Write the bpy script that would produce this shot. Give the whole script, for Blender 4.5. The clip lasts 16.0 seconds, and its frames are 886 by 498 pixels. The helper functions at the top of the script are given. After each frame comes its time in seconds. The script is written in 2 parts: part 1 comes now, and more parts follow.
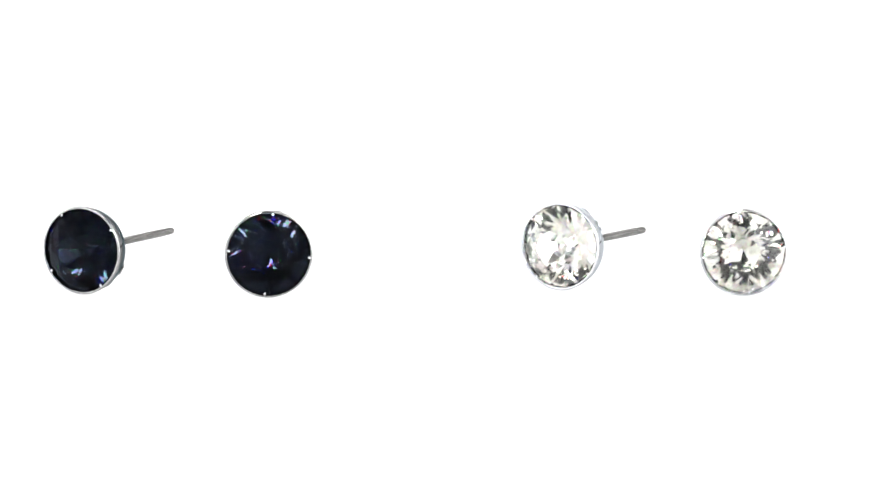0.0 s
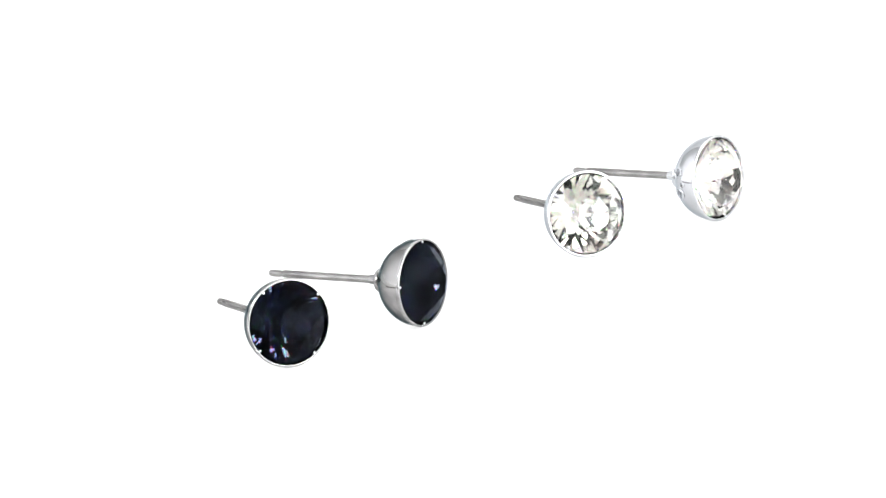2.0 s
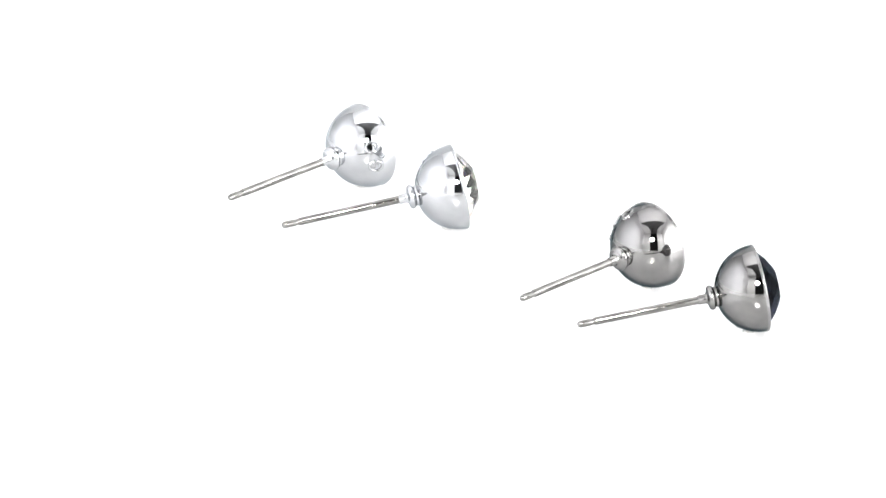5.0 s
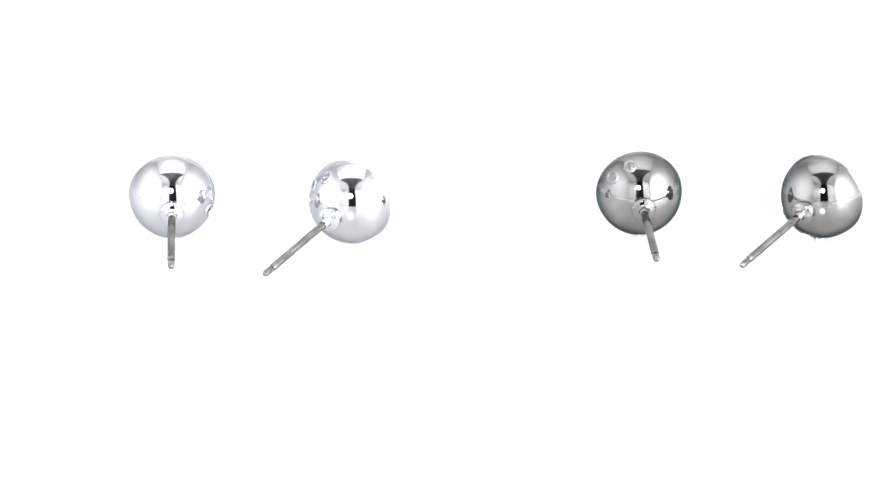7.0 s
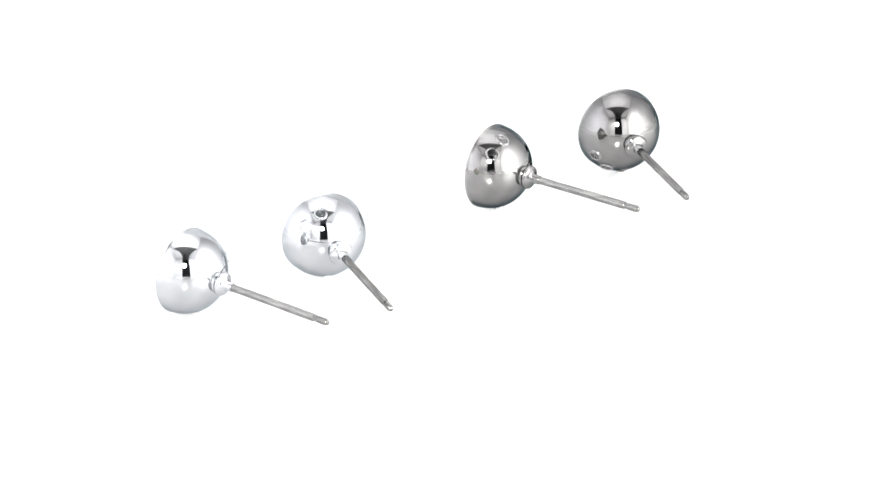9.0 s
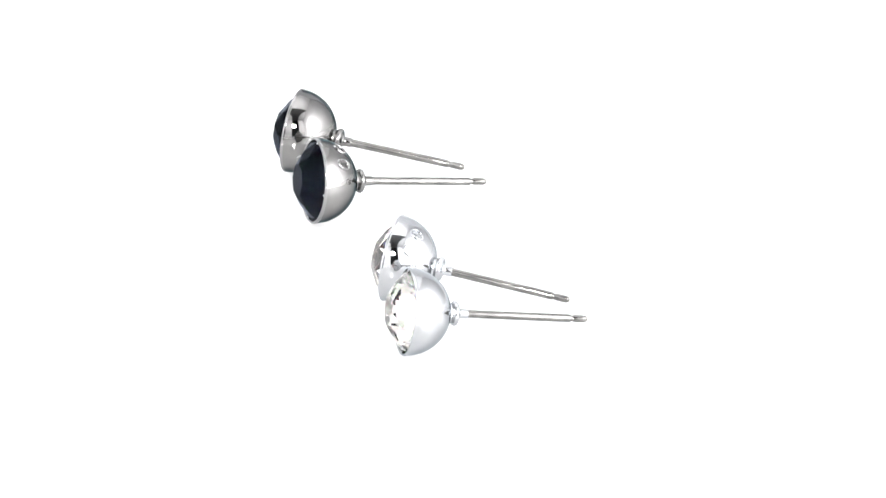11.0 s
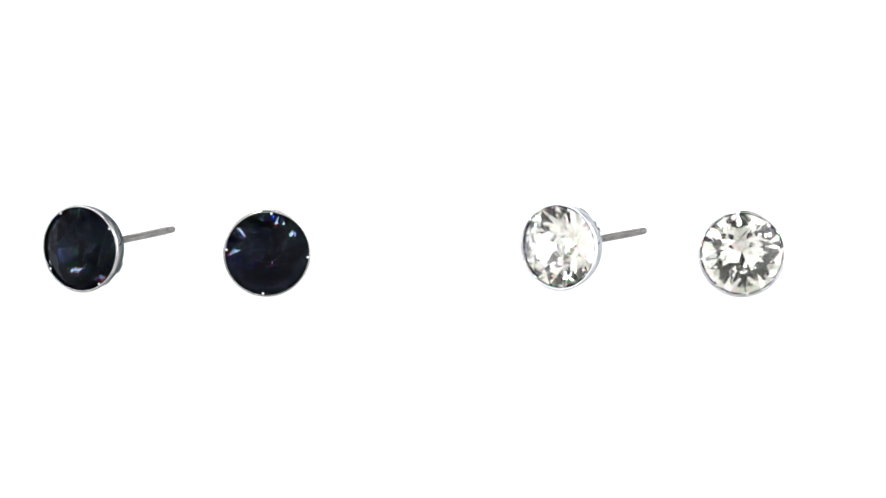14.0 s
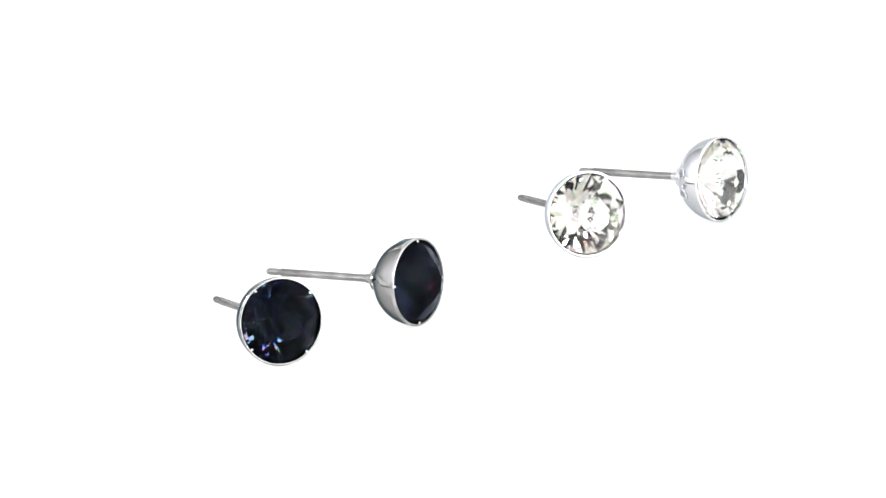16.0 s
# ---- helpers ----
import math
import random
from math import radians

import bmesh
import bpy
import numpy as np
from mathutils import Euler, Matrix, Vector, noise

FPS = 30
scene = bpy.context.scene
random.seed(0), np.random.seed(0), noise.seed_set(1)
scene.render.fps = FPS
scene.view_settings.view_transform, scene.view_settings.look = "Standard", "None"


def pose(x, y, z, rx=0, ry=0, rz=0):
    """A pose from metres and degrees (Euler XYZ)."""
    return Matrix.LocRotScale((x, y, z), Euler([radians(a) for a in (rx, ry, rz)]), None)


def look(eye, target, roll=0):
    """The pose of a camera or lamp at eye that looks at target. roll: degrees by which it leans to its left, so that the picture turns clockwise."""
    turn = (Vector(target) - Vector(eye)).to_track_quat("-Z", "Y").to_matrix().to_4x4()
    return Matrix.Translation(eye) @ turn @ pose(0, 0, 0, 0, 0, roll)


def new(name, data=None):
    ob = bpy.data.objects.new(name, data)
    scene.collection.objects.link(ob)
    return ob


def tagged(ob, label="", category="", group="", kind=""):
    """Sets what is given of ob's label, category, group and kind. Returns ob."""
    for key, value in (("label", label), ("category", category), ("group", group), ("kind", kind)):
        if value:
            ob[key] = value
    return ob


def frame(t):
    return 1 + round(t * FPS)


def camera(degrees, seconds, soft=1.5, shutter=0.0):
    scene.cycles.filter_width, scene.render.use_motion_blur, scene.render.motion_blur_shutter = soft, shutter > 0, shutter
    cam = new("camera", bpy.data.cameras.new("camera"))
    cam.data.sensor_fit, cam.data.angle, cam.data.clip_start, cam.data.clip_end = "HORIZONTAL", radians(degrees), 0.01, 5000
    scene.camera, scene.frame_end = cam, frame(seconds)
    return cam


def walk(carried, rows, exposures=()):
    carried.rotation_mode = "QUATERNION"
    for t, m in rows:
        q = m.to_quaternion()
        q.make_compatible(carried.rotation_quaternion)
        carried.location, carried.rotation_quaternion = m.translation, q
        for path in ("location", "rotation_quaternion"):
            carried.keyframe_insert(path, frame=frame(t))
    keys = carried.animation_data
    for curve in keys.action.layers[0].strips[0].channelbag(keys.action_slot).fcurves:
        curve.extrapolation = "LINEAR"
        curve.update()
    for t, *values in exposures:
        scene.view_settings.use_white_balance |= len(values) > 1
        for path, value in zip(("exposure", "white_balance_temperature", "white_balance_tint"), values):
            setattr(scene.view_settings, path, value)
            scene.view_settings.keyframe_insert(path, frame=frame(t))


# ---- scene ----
MM = 0.001
SPIN = 25.654          # degrees a second that the turntable turns
START = -0.248         # its turn at the start
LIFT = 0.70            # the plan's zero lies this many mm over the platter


def eye_and_aim():
    d, e = 1.1524, radians(16.430)
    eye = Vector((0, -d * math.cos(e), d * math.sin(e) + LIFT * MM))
    yaw, pitch = radians(-0.0599), -radians(16.430 - 0.0436)
    way = Vector((math.sin(yaw) * math.cos(pitch), math.cos(yaw) * math.cos(pitch), math.sin(pitch)))
    return eye, eye + way


# ---- the camera, on a tripod ----
cam = camera(4.098, 16.0, soft=1.5)
eye, aim = eye_and_aim()
walk(cam, [(0.0, look(eye, aim, -0.602)), (16.0, look(eye, aim, -0.602))])

# ---- the unlit studio round the set ----
world = bpy.data.worlds.new("studio_dark")
scene.world = world
world.use_nodes = True
world.node_tree.nodes["Background"].inputs[0].default_value = (0.5, 0.55, 0.6, 1)
world.node_tree.nodes["Background"].inputs[1].default_value = 0.02
scene.view_settings.exposure = 0.0

TABLE_GLOW = 0.67      # glow added to the platter so that no shadow shows on it
KEY_POWER = 30.0       # lamp outside the tent's right cloth, close to it
FILL_POWER = 11.5      # lamp outside its left cloth, further off
TOP_POWER = 25.0       # lamp over its roof
FRONT_POWER = 11.0     # two unseen lamps added to brighten its front cloths
SPOT_GLOW = 120.0      # small round lamp over the camera


def big_lamp(name, place, target, size, power, colour=(1, 1, 1)):
    data = bpy.data.lights.new(name, "AREA")
    data.shape, data.size, data.energy, data.color = "DISK", size, power, colour
    new(name, data).matrix_basis = look(place, target)


# lamps outside the cloth tent, which shine through it
big_lamp("key_lamp", (0.82, -0.40, 0.30), (0.5, -0.33, 0.27), 0.22, KEY_POWER)
big_lamp("fill_lamp", (-0.96, -0.22, 0.34), (-0.5, -0.18, 0.30), 0.34, FILL_POWER, (0.93, 0.94, 1.0))
big_lamp("top_lamp", (0.0, 0.12, 1.50), (0, 0.10, 0.92), 0.70, TOP_POWER)
big_lamp("added_front_lamp", (-0.62, -1.14, 0.56), (-0.50, -0.90, 0.50), 0.22, 0.45 * FRONT_POWER)
big_lamp("added_front_lamp", (0.60, -1.32, 0.60), (0.38, -0.90, 0.48), 0.30, 1.45 * FRONT_POWER)


# ---- materials ----
def nodes_of(name):
    m = bpy.data.materials.new(name)
    m.use_nodes = True
    t = m.node_tree
    return m, t, t.nodes["Principled BSDF"]


def grain(t, scale, detail=3.0):
    n = t.nodes.new("ShaderNodeTexNoise")
    n.inputs["Scale"].default_value = scale
    n.inputs["Detail"].default_value = detail
    c = t.nodes.new("ShaderNodeTexCoord")
    t.links.new(c.outputs["Object"], n.inputs["Vector"])
    return n


def ranged(t, source, low, high):
    r = t.nodes.new("ShaderNodeMapRange")
    r.inputs["To Min"].default_value, r.inputs["To Max"].default_value = low, high
    r.inputs["From Min"].default_value, r.inputs["From Max"].default_value = 0.3, 0.7
    t.links.new(source, r.inputs["Value"])
    return r.outputs["Result"]


def tones(t, source, a, b):
    r = t.nodes.new("ShaderNodeValToRGB")
    r.color_ramp.elements[0].color, r.color_ramp.elements[1].color = (*a, 1), (*b, 1)
    r.color_ramp.elements[0].position, r.color_ramp.elements[1].position = 0.35, 0.65
    t.links.new(source, r.inputs["Fac"])
    return r.outputs["Color"]


def bump(t, shader, source, strength, distance):
    b = t.nodes.new("ShaderNodeBump")
    b.inputs["Strength"].default_value, b.inputs["Distance"].default_value = strength, distance
    t.links.new(source, b.inputs["Height"])
    t.links.new(b.outputs["Normal"], shader.inputs["Normal"])


def metal(name, a, b, rough_low, rough_high, coarse=300.0, fine=3000.0, relief=0.05, edge=(1, 1, 1)):
    m, t, s = nodes_of(name)
    s.inputs["Specular Tint"].default_value = (*edge, 1)
    s.inputs["Metallic"].default_value = 1.0
    big, small = grain(t, coarse), grain(t, fine)
    t.links.new(tones(t, big.outputs["Fac"], a, b), s.inputs["Base Color"])
    t.links.new(ranged(t, small.outputs["Fac"], rough_low, rough_high), s.inputs["Roughness"])
    bump(t, s, small.outputs["Fac"], relief, 0.00002)
    return m


def paint(name, a, b, rough=0.6, coarse=4.0, fine=120.0, relief=0.15):
    m, t, s = nodes_of(name)
    big, small = grain(t, coarse), grain(t, fine)
    t.links.new(tones(t, big.outputs["Fac"], a, b), s.inputs["Base Color"])
    t.links.new(ranged(t, small.outputs["Fac"], rough - 0.1, rough + 0.1), s.inputs["Roughness"])
    bump(t, s, small.outputs["Fac"], relief, 0.001)
    return m


def glowing(name, colour, strength, base=(0.8, 0.8, 0.8), rough=0.4, ior=1.5):
    m, t, s = nodes_of(name)
    s.inputs["Base Color"].default_value = (*base, 1)
    s.inputs["Roughness"].default_value = rough
    s.inputs["IOR"].default_value = ior
    s.inputs["Emission Color"].default_value = (*colour, 1)
    s.inputs["Emission Strength"].default_value = strength
    return m


def crystal(name, tint, iors, sheen, spread, gleam):
    """Cut glass that parts white light into its colours a little."""
    m, t, s = nodes_of(name)
    t.nodes.remove(s)
    out = t.nodes["Material Output"]
    total = None
    for i, ior in enumerate(iors):
        r = t.nodes.new("ShaderNodeBsdfRefraction")
        colour = [0.0, 0.0, 0.0, 1.0]
        colour[i] = tint[i]
        r.inputs["Color"].default_value = colour
        r.inputs["Roughness"].default_value = 0.0
        r.inputs["IOR"].default_value = ior
        if total is None:
            total = r.outputs[0]
        else:
            add = t.nodes.new("ShaderNodeAddShader")
            t.links.new(total, add.inputs[0])
            t.links.new(r.outputs[0], add.inputs[1])
            total = add.outputs[0]
    plain = t.nodes.new("ShaderNodeBsdfRefraction")
    plain.inputs["Color"].default_value = (*tint, 1)
    plain.inputs["Roughness"].default_value = 0.0
    plain.inputs["IOR"].default_value = iors[1]
    both = t.nodes.new("ShaderNodeMixShader")
    both.inputs[0].default_value = spread
    t.links.new(plain.outputs[0], both.inputs[1])
    t.links.new(total, both.inputs[2])
    total = both.outputs[0]
    gloss = t.nodes.new("ShaderNodeBsdfGlossy")
    gloss.inputs["Roughness"].default_value = 0.02
    gloss.inputs["Color"].default_value = (*gleam, 1)
    fresnel = t.nodes.new("ShaderNodeFresnel")
    fresnel.inputs["IOR"].default_value = sheen
    mix = t.nodes.new("ShaderNodeMixShader")
    t.links.new(fresnel.outputs[0], mix.inputs[0])
    t.links.new(total, mix.inputs[1])
    t.links.new(gloss.outputs[0], mix.inputs[2])
    t.links.new(mix.outputs[0], out.inputs["Surface"])
    return m


def cloth(name):
    """Thin white tent cloth, which lets half of the light through."""
    m, t, p = nodes_of(name)
    weave = grain(t, 900.0)
    colour = tones(t, weave.outputs["Fac"], (0.80, 0.80, 0.81), (0.88, 0.88, 0.88))
    t.links.new(colour, p.inputs["Base Color"])
    p.inputs["Roughness"].default_value = 0.8
    through_cloth = t.nodes.new("ShaderNodeBsdfTranslucent")
    t.links.new(colour, through_cloth.inputs["Color"])
    mix = t.nodes.new("ShaderNodeMixShader")
    mix.inputs[0].default_value = 0.5
    t.links.new(p.outputs[0], mix.inputs[1])
    t.links.new(through_cloth.outputs[0], mix.inputs[2])
    t.links.new(mix.outputs[0], t.nodes["Material Output"].inputs["Surface"])
    return m


TENT = cloth("tent_cloth")
# edge darkens the outlines by colour, in place of dimmer reflections there
SILVER = metal("polished_silver", (0.475, 0.483, 0.498), (0.54, 0.547, 0.56), 0.025, 0.055, edge=(0.50, 0.54, 0.57))
GUNMETAL = metal("polished_dark_rhodium", (0.222, 0.216, 0.217), (0.276, 0.271, 0.266), 0.03, 0.06, edge=(0.16, 0.21, 0.23))
# the cup's rhodium in a lighter tone, for rim and hallmarks
LIGHT_RHODIUM = metal("lighter_rhodium", (0.26, 0.258, 0.258), (0.33, 0.326, 0.326), 0.03, 0.06)
STEEL = metal("drawn_steel_wire", (0.175, 0.172, 0.168), (0.275, 0.271, 0.260), 0.10, 0.20, 500.0, 4000.0, 0.15, (0.5, 0.5, 0.5))
FOIL = metal("silver_foil", (0.66, 0.655, 0.62), (0.78, 0.78, 0.762), 0.02, 0.05, 800.0, 5000.0, 0.0)
DARK_FOIL = metal("dark_foil", (0.62, 0.66, 0.78), (0.86, 0.88, 0.92), 0.0, 0.01, 800.0, 5000.0, 0.0)
CLEAR_CRYSTAL = crystal("clear_crystal", (0.985, 0.982, 0.975), (1.552, 1.57, 1.592), 1.5, 0.04, (1, 1, 1))
NAVY_CRYSTAL = crystal("navy_crystal", (0.084, 0.094, 0.112), (1.53, 1.57, 1.615), 1.10, 0.14, (0.70, 0.77, 0.90))
PUTTY = paint("pale_putty", (0.78, 0.78, 0.76), (0.84, 0.84, 0.82), 0.5, 900.0, 3000.0, 0.1)
# acrylic with emission added to keep it white under the earrings
ACRYLIC = glowing("acrylic_added_glow", (1, 1, 1), TABLE_GLOW, (0.28, 0.28, 0.28), 0.17, 1.6)
SWEEP = paint("white_paper", (0.80, 0.80, 0.80), (0.84, 0.84, 0.84), 0.7)
CHARCOAL = paint("charcoal_paint", (0.010, 0.010, 0.011), (0.015, 0.015, 0.016), 0.8)
GREY_PAINT = paint("grey_paint", (0.23, 0.23, 0.23), (0.27, 0.27, 0.27), 0.7)
DECK = paint("dark_carpet", (0.030, 0.030, 0.034), (0.045, 0.045, 0.048), 0.9, 6.0, 300.0, 0.4)
BLACK_METAL = metal("black_metal", (0.05, 0.05, 0.05), (0.08, 0.08, 0.08), 0.35, 0.5, 10.0, 300.0, 0.1)
SPOT_GLASS = glowing("lit_lamp_glass", (1.0, 0.99, 0.96), SPOT_GLOW)


# ---- mesh helpers ----
def mesh_of(name, bm, materials, smooth=True, sharp=35.0):
    bmesh.ops.recalc_face_normals(bm, faces=bm.faces)
    if bm.calc_volume(signed=True) < 0 and all(e.is_manifold for e in bm.edges):
        bmesh.ops.reverse_faces(bm, faces=bm.faces[:])
    me = bpy.data.meshes.new(name)
    bm.to_mesh(me)
    bm.free()
    for m in materials:
        me.materials.append(m)
    if smooth:
        me.shade_smooth()
        me.set_sharp_from_angle(angle=radians(sharp))
    return me


def part(name, me, parent, local=None, label=""):
    ob = new(name, me)
    ob.parent = parent
    if local is not None:
        ob.matrix_basis = local
    return tagged(ob, label)


def lathe(profile, turns=64, closed=False):
    """Turn a profile of (radius, height) in mm about z."""
    bm = bmesh.new()
    rings = []
    for r, z in profile:
        if r < 1e-6:
            rings.append([bm.verts.new((0, 0, z * MM))])
        else:
            rings.append([bm.verts.new((r * math.cos(a) * MM, r * math.sin(a) * MM, z * MM))
                          for a in (2 * math.pi * i / turns for i in range(turns))])
    pairs = list(zip(rings, rings[1:])) + ([(rings[-1], rings[0])] if closed else [])
    for a, b in pairs:
        for i in range(turns):
            j = (i + 1) % turns
            loop = []
            for v in (a[i % len(a)], a[j % len(a)], b[j % len(b)], b[i % len(b)]):
                if v not in loop:
                    loop.append(v)
            if len(loop) > 2:
                bm.faces.new(loop)
    return bm


def box(bm, x0, x1, y0, y1, z0, z1):
    v = [bm.verts.new(p) for p in ((x0, y0, z0), (x1, y0, z0), (x1, y1, z0), (x0, y1, z0),
                                   (x0, y0, z1), (x1, y0, z1), (x1, y1, z1), (x0, y1, z1))]
    for f in ((0, 3, 2, 1), (4, 5, 6, 7), (0, 1, 5, 4), (1, 2, 6, 5), (2, 3, 7, 6), (3, 0, 4, 7)):
        bm.faces.new([v[i] for i in f])


def slab(name, x0, x1, y0, y1, z0, z1, material, bevel=0.0):
    bm = bmesh.new()
    box(bm, x0, x1, y0, y1, z0, z1)
    if bevel:
        bmesh.ops.bevel(bm, geom=bm.edges[:], offset=bevel, segments=2, affect="EDGES")
    return mesh_of(name, bm, [material], bool(bevel))


# ---- the room, dark and closed ----
def room():
    w, back, front, low, high, th = 1.6, 1.3, 2.0, -0.024, 1.9, 0.1
    for name, dims, mat in (("floor", (-w, w, -front, back, low - th, low), DECK),
                            ("ceiling", (-w, w, -front, back, high, high + th), GREY_PAINT),
                            ("wall_north", (-w, w, back, back + th, low, high), CHARCOAL),
                            ("wall_south", (-w, w, -front - th, -front, low, high), CHARCOAL),
                            ("wall_east", (w, w + th, -front, back, low, high), CHARCOAL),
                            ("wall_west", (-w - th, -w, -front, back, low, high), CHARCOAL)):
        tagged(new(name, slab(name, *dims, mat)), ("mid grey" if name == "ceiling" else "charcoal") + " painted surface of the dim photo studio", "studio " + name.split("_")[0], kind="structure")


def backdrop():
    """White paper that lies on the table and sweeps up behind it."""
    bm = bmesh.new()
    path = [(-0.93, -0.019), (0.45, -0.019)]
    path += [(0.45 + 0.35 * math.sin(radians(a)), -0.019 + 0.35 * (1 - math.cos(radians(a)))) for a in range(10, 91, 10)]
    path += [(0.80, 1.15)]
    under = []
    for k, (y, z) in enumerate(path):
        (y0, z0), (y1, z1) = path[max(k - 1, 0)], path[min(k + 1, len(path) - 1)]
        n = math.hypot(y1 - y0, z1 - z0)
        under.append((y + 0.003 * (z1 - z0) / n, z - 0.003 * (y1 - y0) / n))
    ring = path + under[::-1]
    ends = [[bm.verts.new((x, y, z)) for y, z in ring] for x in (-0.75, 0.75)]
    m = len(ring)
    for i in range(m):
        j = (i + 1) % m
        bm.faces.new((ends[0][i], ends[0][j], ends[1][j], ends[1][i]))
    tagged(new("backdrop", mesh_of("backdrop", bm, [SWEEP])), "seamless white paper sweep behind the turntable", "backdrop", kind="structure")


def turntable():
    t = new("turntable")
    part("platter", mesh_of("platter", lathe([(0, -12), (480, -12), (483, -10), (485, -8), (485, -2), (484, -0.6), (482, 0), (0, 0)], 128), [ACRYLIC]), t,
         label="glossy white acrylic disc with an added even glow")
    part("base", mesh_of("base", lathe([(0, -18.7), (150, -18.7), (152, -17), (152, -13), (150, -12.2), (0, -12.2)], 96), [BLACK_METAL]), t)
    return tagged(t, "round turning platform of glossy white acrylic with an added glow", "turntable")


def sheet(name, corners):
    """A thin flat sheet through its corners."""
    bm = bmesh.new()
    bm.faces.new([bm.verts.new(c) for c in corners])
    return mesh_of(name, bm, [TENT], False)


def tent():
    """White cloth round the turntable, with a wide slot for the camera in its front and in the front of its roof."""
    w, back, front, low, high, shift, slot, edge, narrow = 0.50, 0.79, -0.90, -0.018, 0.92, 0.035, 0.17, -0.15, -0.66
    walls = [("tent_roof", [(-w, edge, high), (w, edge, high), (w, back, high), (-w, back, high)])]
    for name, s in (("west", -1), ("east", 1)):
        side = shift + s * slot
        walls.append(("tent_wall_" + name, [(s * w, front, low), (s * w, back, low), (s * w, back, high), (s * w, front, high)]))
        walls.append(("tent_front_" + name, [(side, front, low), (s * w, front, low), (s * w, front, high), (side, front, high)]))
        walls.append(("tent_flap_" + name, [(s * w, edge, high), (s * w, front, high), (side, front, high), (side, narrow, high), (shift + s * 0.27, -0.40, high)]))
    for name, corners in walls:
        tagged(new(name, sheet(name, corners)), "plain white translucent cloth round the turntable", "tent cloth", kind="structure")


def spot_lamp(place, target):
    s = new("spot_lamp")
    m = look(place, target)
    part("lens", mesh_of("lens", lathe([(0, -4), (94, -3), (98, 0), (98, 4), (0, 4)], 48), [SPOT_GLASS]), s, m, "bright round lamp glass")
    part("housing", mesh_of("housing", lathe([(99, -6), (104, -6), (106, 0), (94, 90), (50, 130), (0, 132), (0, 128), (48, 126), (91, 88)], 48), [BLACK_METAL]), s, m)
    p = m @ Vector((0, 0, 0.1))
    part("pole", mesh_of("pole", lathe([(0, 0), (10, 0), (10, 1000 * (1.9 - p.z)), (0, 1000 * (1.9 - p.z))], 16), [BLACK_METAL]), s, pose(*p))
    tagged(s, "small round bright lamp hung from the ceiling", "studio light")


# ---- the earrings ----
R = 4.03              # outer radius of the cup, mm
DEEP = 4.059           # depth of the cup, mm
RIM_AHEAD = 0.09       # the rim's plane lies this far before the earring's middle, mm
POST_END = 16.936      # from the rim's plane to the end of the post, mm


def cup_mesh(material):
    prof = [(0, -DEEP)]
    for i in range(1, 25):
        a = radians(90 * i / 24)
        prof.append((R * math.sin(a), -DEEP * math.cos(a)))
    inner = [(3.80, 0.0), (3.78, -0.35)] + [(3.7 * math.cos(radians(a)), -0.3 - 3.35 * math.sin(radians(a))) for a in range(5, 86, 8)] + [(0, -3.68)]
    return mesh_of("cup", lathe(prof + inner, 96), [material])


def rim_mesh(material):
    prof = [(4.028, -0.10), (4.065, -0.02), (4.08, 0.05), (4.06, 0.12), (4.01, 0.17), (3.94, 0.185), (3.88, 0.18), (3.82, 0.12), (3.785, 0.03), (3.775, -0.10), (3.84, -0.10)]
    return mesh_of("bezel_rim", lathe(prof, 128, True), [material])


def collar_mesh(material):
    z = -DEEP
    prof = [(0, z + 0.40), (0.92, z + 0.40), (0.98, z + 0.16), (0.95, z + 0.02), (0.90, z - 0.07), (0.96, z - 0.14), (1.07, z - 0.22), (1.13, z - 0.34), (1.14, z - 0.46),
            (1.08, z - 0.60), (0.95, z - 0.69), (0.74, z - 0.75), (0.58, z - 0.80), (0.49, z - 0.88), (0.45, z - 1.00), (0.435, z - 1.60), (0.39, z - 1.66), (0, z - 1.66)]
    return mesh_of("collar", lathe(prof, 48), [material], True, 50)


def post_mesh():
    e = -POST_END
    prof = [(0, -DEEP - 1.05), (0.36, -DEEP - 1.05), (0.36, e + 1.72), (0.335, e + 1.64), (0.27, e + 1.56), (0.27, e + 1.38),
            (0.32, e + 1.28), (0.325, e + 0.42), (0.30, e + 0.24), (0.23, e + 0.09), (0.12, e + 0.02), (0, e)]
    return mesh_of("post", lathe(prof, 24), [STEEL], True, 60)


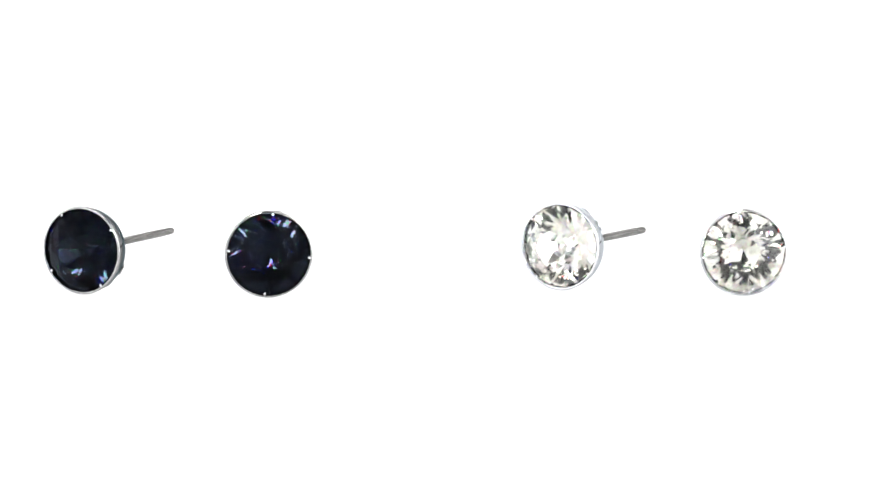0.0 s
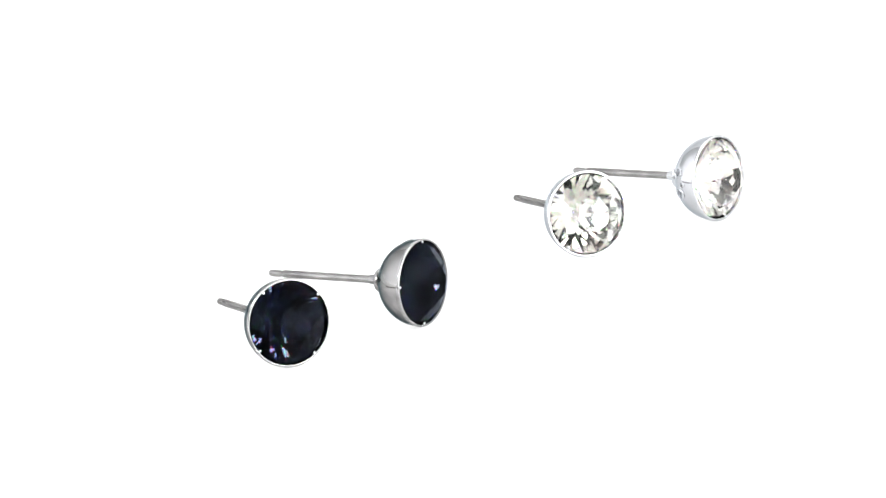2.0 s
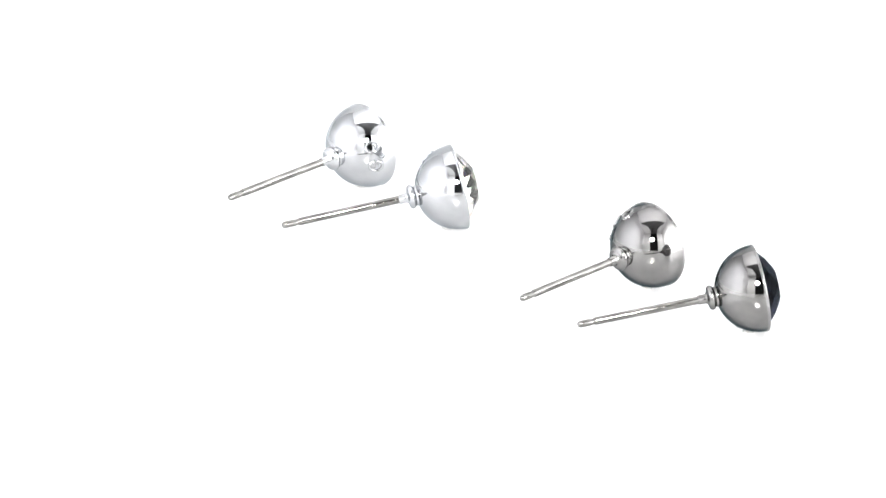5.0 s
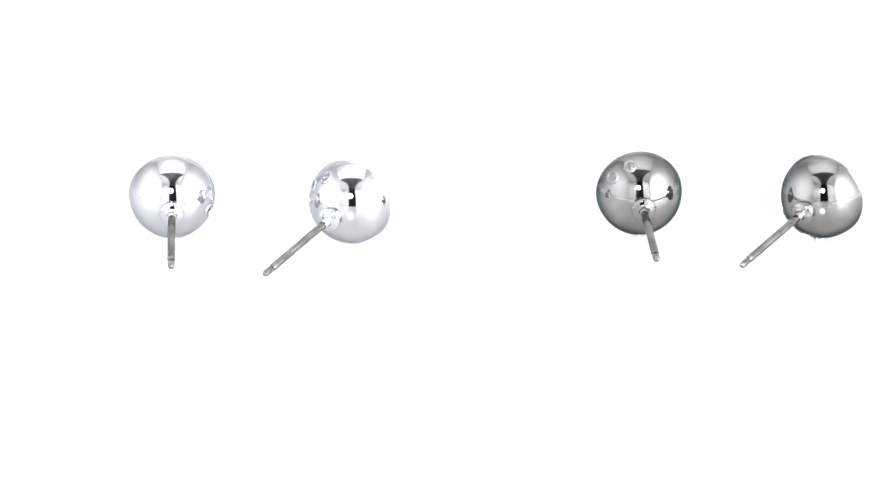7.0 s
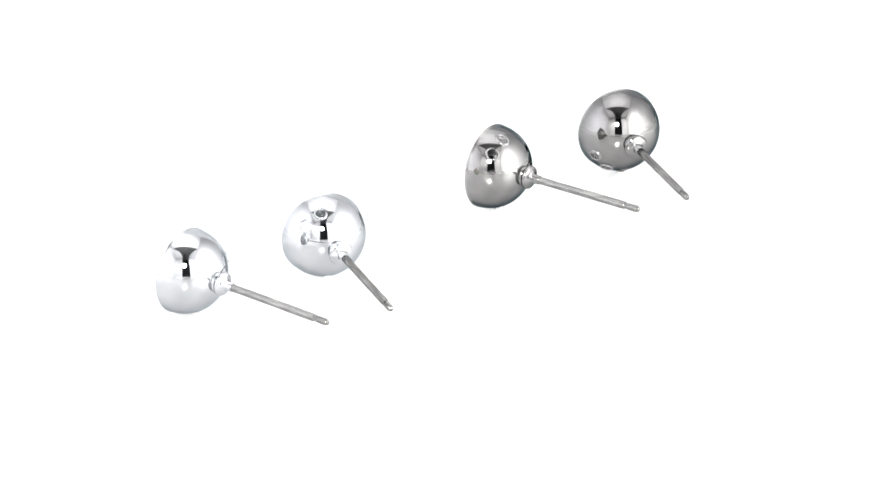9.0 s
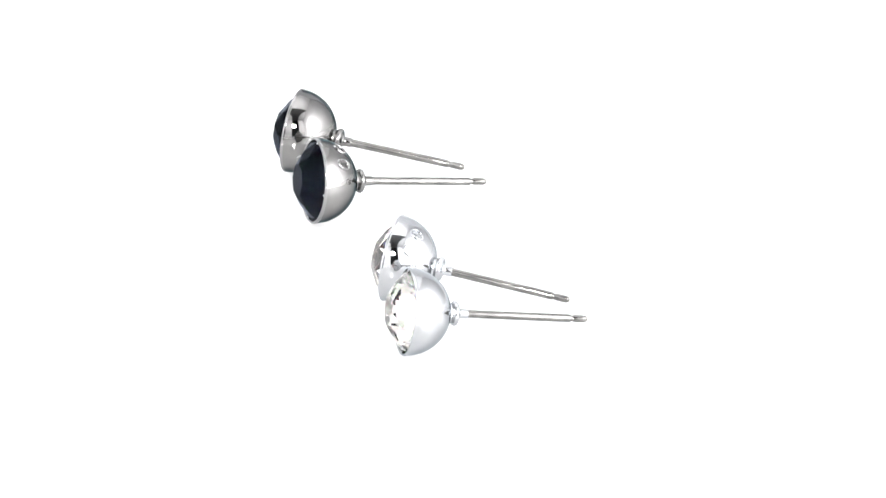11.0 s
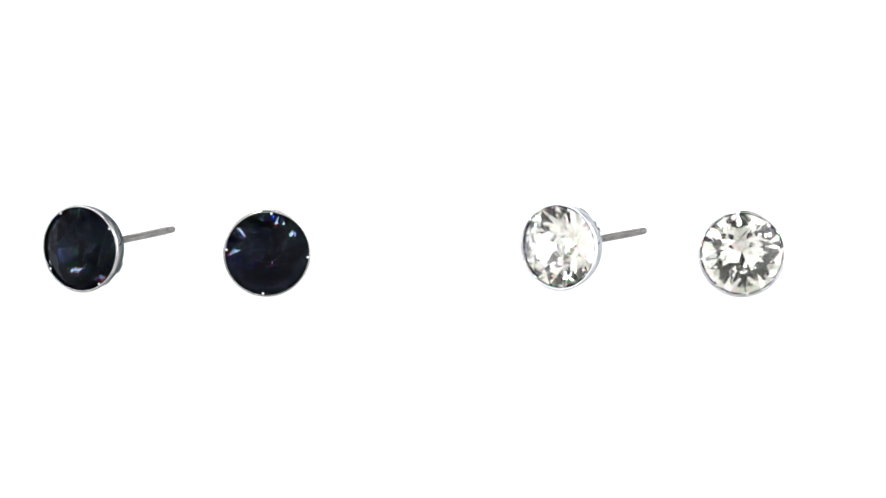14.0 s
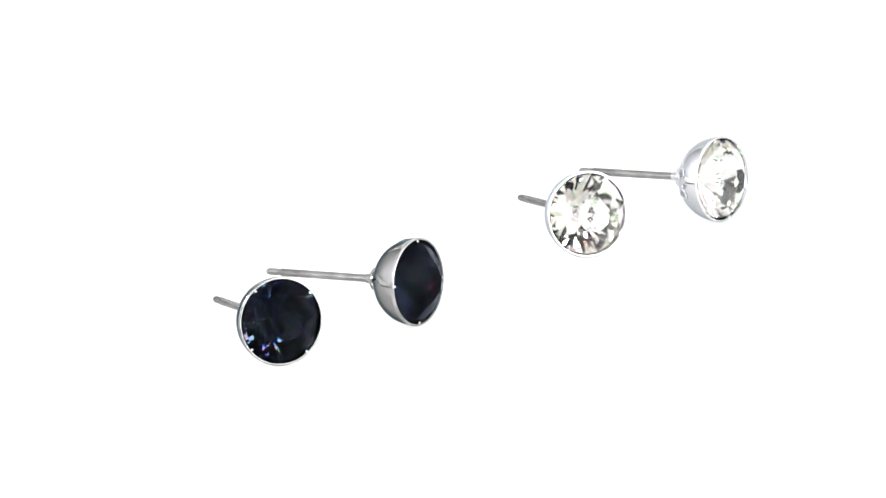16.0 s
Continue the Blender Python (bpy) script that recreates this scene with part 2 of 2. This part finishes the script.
def stone_mesh(glass, foil):
    """A round brilliant: table, stars, kites and upper girdle facets above; long mains and lower halves on foil below."""
    bm = bmesh.new()

    def ring(r, z, n, turn=0.0):
        return [bm.verts.new((r * math.cos(2 * math.pi * (i + turn) / n) * MM, r * math.sin(2 * math.pi * (i + turn) / n) * MM, z * MM)) for i in range(n)]
    table_ring = ring(1.62, 1.68, 8)
    kite = ring(2.74, 0.96, 8, 0.5)
    top = ring(3.735, 0.06, 16)
    low = ring(3.725, -0.12, 16)
    rise = math.tan(radians(38.5))
    deep = -0.12 - 3.725 * rise
    under = ring(1.05, deep + 1.05 * rise * math.cos(math.pi / 8), 8, 0.5)
    tip = bm.verts.new((0, 0, deep * MM))
    crown = [bm.faces.new(table_ring)]
    for i in range(8):
        j = (i + 1) % 8
        crown.append(bm.faces.new((table_ring[i], kite[i], table_ring[j])))
        crown.append(bm.faces.new((table_ring[i], kite[i - 1], top[2 * i], kite[i])))
        mid = top[2 * i + 1]
        crown.append(bm.faces.new((kite[i], top[2 * i], mid)))
        crown.append(bm.faces.new((kite[i], mid, top[(2 * i + 2) % 16])))
    for i in range(16):
        crown.append(bm.faces.new((top[i], low[i], low[(i + 1) % 16], top[(i + 1) % 16])))
    back = []
    for i in range(8):
        mid = low[2 * i + 1]
        back.append(bm.faces.new((under[i], low[2 * i], mid)))
        back.append(bm.faces.new((under[i], mid, low[(2 * i + 2) % 16])))
        back.append(bm.faces.new((tip, under[i - 1], low[2 * i], under[i])))
    for f in back:
        f.material_index = 1
    front = set(crown[:-16])
    edges = [e for e in bm.edges if all(f in front for f in e.link_faces)]
    bmesh.ops.bevel(bm, geom=edges, offset=0.045 * MM, segments=2, profile=0.5, clamp_overlap=True, affect="EDGES")
    return mesh_of("stone", bm, [glass, foil], False)


def rim_bead_mesh(material):
    """A small rounded silver bead on the rim's inner edge."""
    bm = bmesh.new()
    bmesh.ops.create_uvsphere(bm, u_segments=16, v_segments=10, radius=1.0)
    for v in bm.verts:
        v.co = Vector((v.co.x * 0.16, v.co.y * 0.13, v.co.z * 0.09)) * MM
    return mesh_of("rim_bead", bm, [material])


def hallmark_mesh(material, rx, ry):
    """A small stamped oval: a raised ring with worn strokes in it."""
    bm = bmesh.new()
    n, rings = 32, []
    for s, z in ((1.08, -0.06), (1.0, 0.05), (0.92, 0.09), (0.82, 0.09), (0.74, 0.05), (0.66, -0.06)):
        rings.append([bm.verts.new((rx * s * math.cos(2 * math.pi * i / n) * MM, ry * s * math.sin(2 * math.pi * i / n) * MM, z * MM)) for i in range(n)])
    for a, b in zip(rings, rings[1:]):
        for i in range(n):
            bm.faces.new((a[i], a[(i + 1) % n], b[(i + 1) % n], b[i]))
    for x, y, w, h in ((-0.02, 0.34, 0.62, 0.13), (-0.30, 0.16, 0.16, 0.30), (0.02, 0.0, 0.50, 0.14), (0.30, -0.18, 0.16, 0.30), (0.0, -0.36, 0.60, 0.13)):
        box(bm, (x - w / 2) * rx * MM, (x + w / 2) * rx * MM, (y - h / 2) * ry * MM, (y + h / 2) * ry * MM, -0.05 * MM, 0.07 * MM)
    return mesh_of("hallmark", bm, [material], True, 40)


def on_cup(theta, phi):
    """The pose on the cup's outside, theta from its back pole, phi round the axis (0: up)."""
    t, p = radians(theta), radians(phi)
    out = Vector((math.sin(t) * math.sin(p), math.sin(t) * math.cos(p), -math.cos(t)))
    place = Vector((out.x * R, out.y * R, out.z * DEEP)) * MM
    return Matrix.Translation(place) @ out.to_track_quat("Z", "Y").to_matrix().to_4x4()


def putty_mesh():
    bm = bmesh.new()
    bmesh.ops.create_uvsphere(bm, u_segments=20, v_segments=12, radius=1.0)
    for v in bm.verts:
        k = 1 + 0.12 * noise.noise(v.co * 2.1)
        v.co = Vector((v.co.x * 0.45 * k, v.co.y * 0.60 * k, max(v.co.z, -0.6) * 0.30 * k)) * MM
    return mesh_of("putty", bm, [PUTTY])


SETS = {}
for key, material, glass, foil in (("navy", GUNMETAL, NAVY_CRYSTAL, DARK_FOIL), ("clear", SILVER, CLEAR_CRYSTAL, FOIL)):
    SETS[key] = dict(cup=cup_mesh(material), rim=rim_mesh(LIGHT_RHODIUM if key == "navy" else material), collar=collar_mesh(material), rim_bead=rim_bead_mesh(SILVER), stone=stone_mesh(glass, foil),
                     oval=hallmark_mesh(LIGHT_RHODIUM if key == "navy" else material, 0.58, 0.70), dot=hallmark_mesh(material, 0.25, 0.3))
POST = post_mesh()
PUTTY_DAB = putty_mesh()


def earring(kind, x, y, z, yaw, tilt, twist, bead_turn, marks, label):
    """x, y, z: the rim's centre in mm over the turntable's middle; yaw: the way the stone faces, from the camera's side; tilt: how far it looks up."""
    e = new("stud_earring")
    s = SETS[kind]
    axis = pose(0, 0, z * MM, 90 - tilt, 0, 0)
    wire, axis = axis, axis @ pose(0, 0, RIM_AHEAD * MM)
    cup = part("cup", s["cup"], e, axis, "smooth mirror-polished metal cup")
    part("bezel_rim", s["rim"], e, axis)
    part("stone", s["stone"], e, axis @ pose(0, 0, 0, 0, 0, twist), "faceted " + ("dark navy blue" if kind == "navy" else "colourless") + " crystal")
    for a in (0, 90, 180, 270):
        part("rim_bead", s["rim_bead"], e, axis @ pose(0, 0, 0, 0, 0, a + 45 + bead_turn) @ pose(3.77 * MM, 0, 0.14 * MM, 0, 25, 0))
    part("collar", s["collar"], e, axis)
    part("post", POST, e, wire, "straight steel wire with a groove near its end")
    for theta, phi, size in marks:
        part("hallmark", s[size], cup, on_cup(theta, phi))
    part("putty", PUTTY_DAB, e, pose(0, 0.85 * MM, 0.17 * MM), "small dab of pale mounting putty")
    tagged(e, label, "earring", "navy crystal pair" if kind == "navy" else "clear crystal pair")
    return e, Vector((x * MM, y * MM, 0)), yaw


room()
backdrop()
TURNTABLE = turntable()
tent()
spot_lamp((-0.04, -1.0, 0.55), (0, 0, 0))

EARRINGS = [
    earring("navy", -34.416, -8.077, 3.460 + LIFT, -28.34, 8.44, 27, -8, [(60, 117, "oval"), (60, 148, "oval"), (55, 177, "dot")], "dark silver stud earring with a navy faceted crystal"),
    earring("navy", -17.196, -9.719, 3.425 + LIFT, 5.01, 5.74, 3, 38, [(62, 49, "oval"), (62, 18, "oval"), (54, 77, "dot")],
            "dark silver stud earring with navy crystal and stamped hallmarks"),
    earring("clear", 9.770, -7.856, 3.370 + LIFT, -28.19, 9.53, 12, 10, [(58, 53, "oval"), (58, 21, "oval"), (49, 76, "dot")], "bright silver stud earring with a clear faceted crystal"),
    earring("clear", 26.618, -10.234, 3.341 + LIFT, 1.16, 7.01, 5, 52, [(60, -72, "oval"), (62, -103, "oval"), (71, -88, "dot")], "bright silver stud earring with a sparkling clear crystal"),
]


# the turntable's small lead or lag on an even turn, and its rise: seconds, degrees, mm
WOBBLE = [(0.0, 0.0, 0.030), (1.0, 0.42, 0.095), (2.5, 0.14, 0.025), (4.1, -0.30, -0.100), (5.3, 0.0, -0.050), (6.8, 0.23, 0.016), (8.0, 0.05, -0.04),
          (9.2, -0.09, -0.105), (10.3, 0.10, -0.050), (11.6, 0.30, 0.015), (12.5, 0.12, -0.020), (13.2, -0.15, -0.025), (14.2, -0.08, 0.035), (15.0, 0.08, 0.090), (16.0, -0.22, 0.092)]


def turned(t):
    """The platter's turn in degrees and its rise in metres."""
    for (t0, a0, h0), (t1, a1, h1) in zip(WOBBLE, WOBBLE[1:]):
        if t <= t1:
            k = (t - t0) / (t1 - t0)
            k = k * k * (3 - 2 * k)
            return START + SPIN * t + a0 + (a1 - a0) * k, (h0 + (h1 - h0) * k) * MM


def motions():
    """The platter turns all but evenly and carries the four earrings round."""
    times = [i * 0.25 for i in range(65)]
    walk(TURNTABLE, [(t, pose(0, 0, turned(t)[1], 0, 0, turned(t)[0])) for t in times])
    for ob, place, yaw in EARRINGS:
        rows = []
        for t in times:
            turn, rise = turned(t)
            p = Matrix.Rotation(radians(turn), 3, "Z") @ place
            rows.append((t, pose(p.x, p.y, rise, 0, 0, yaw + turn)))
        walk(ob, rows)


motions()
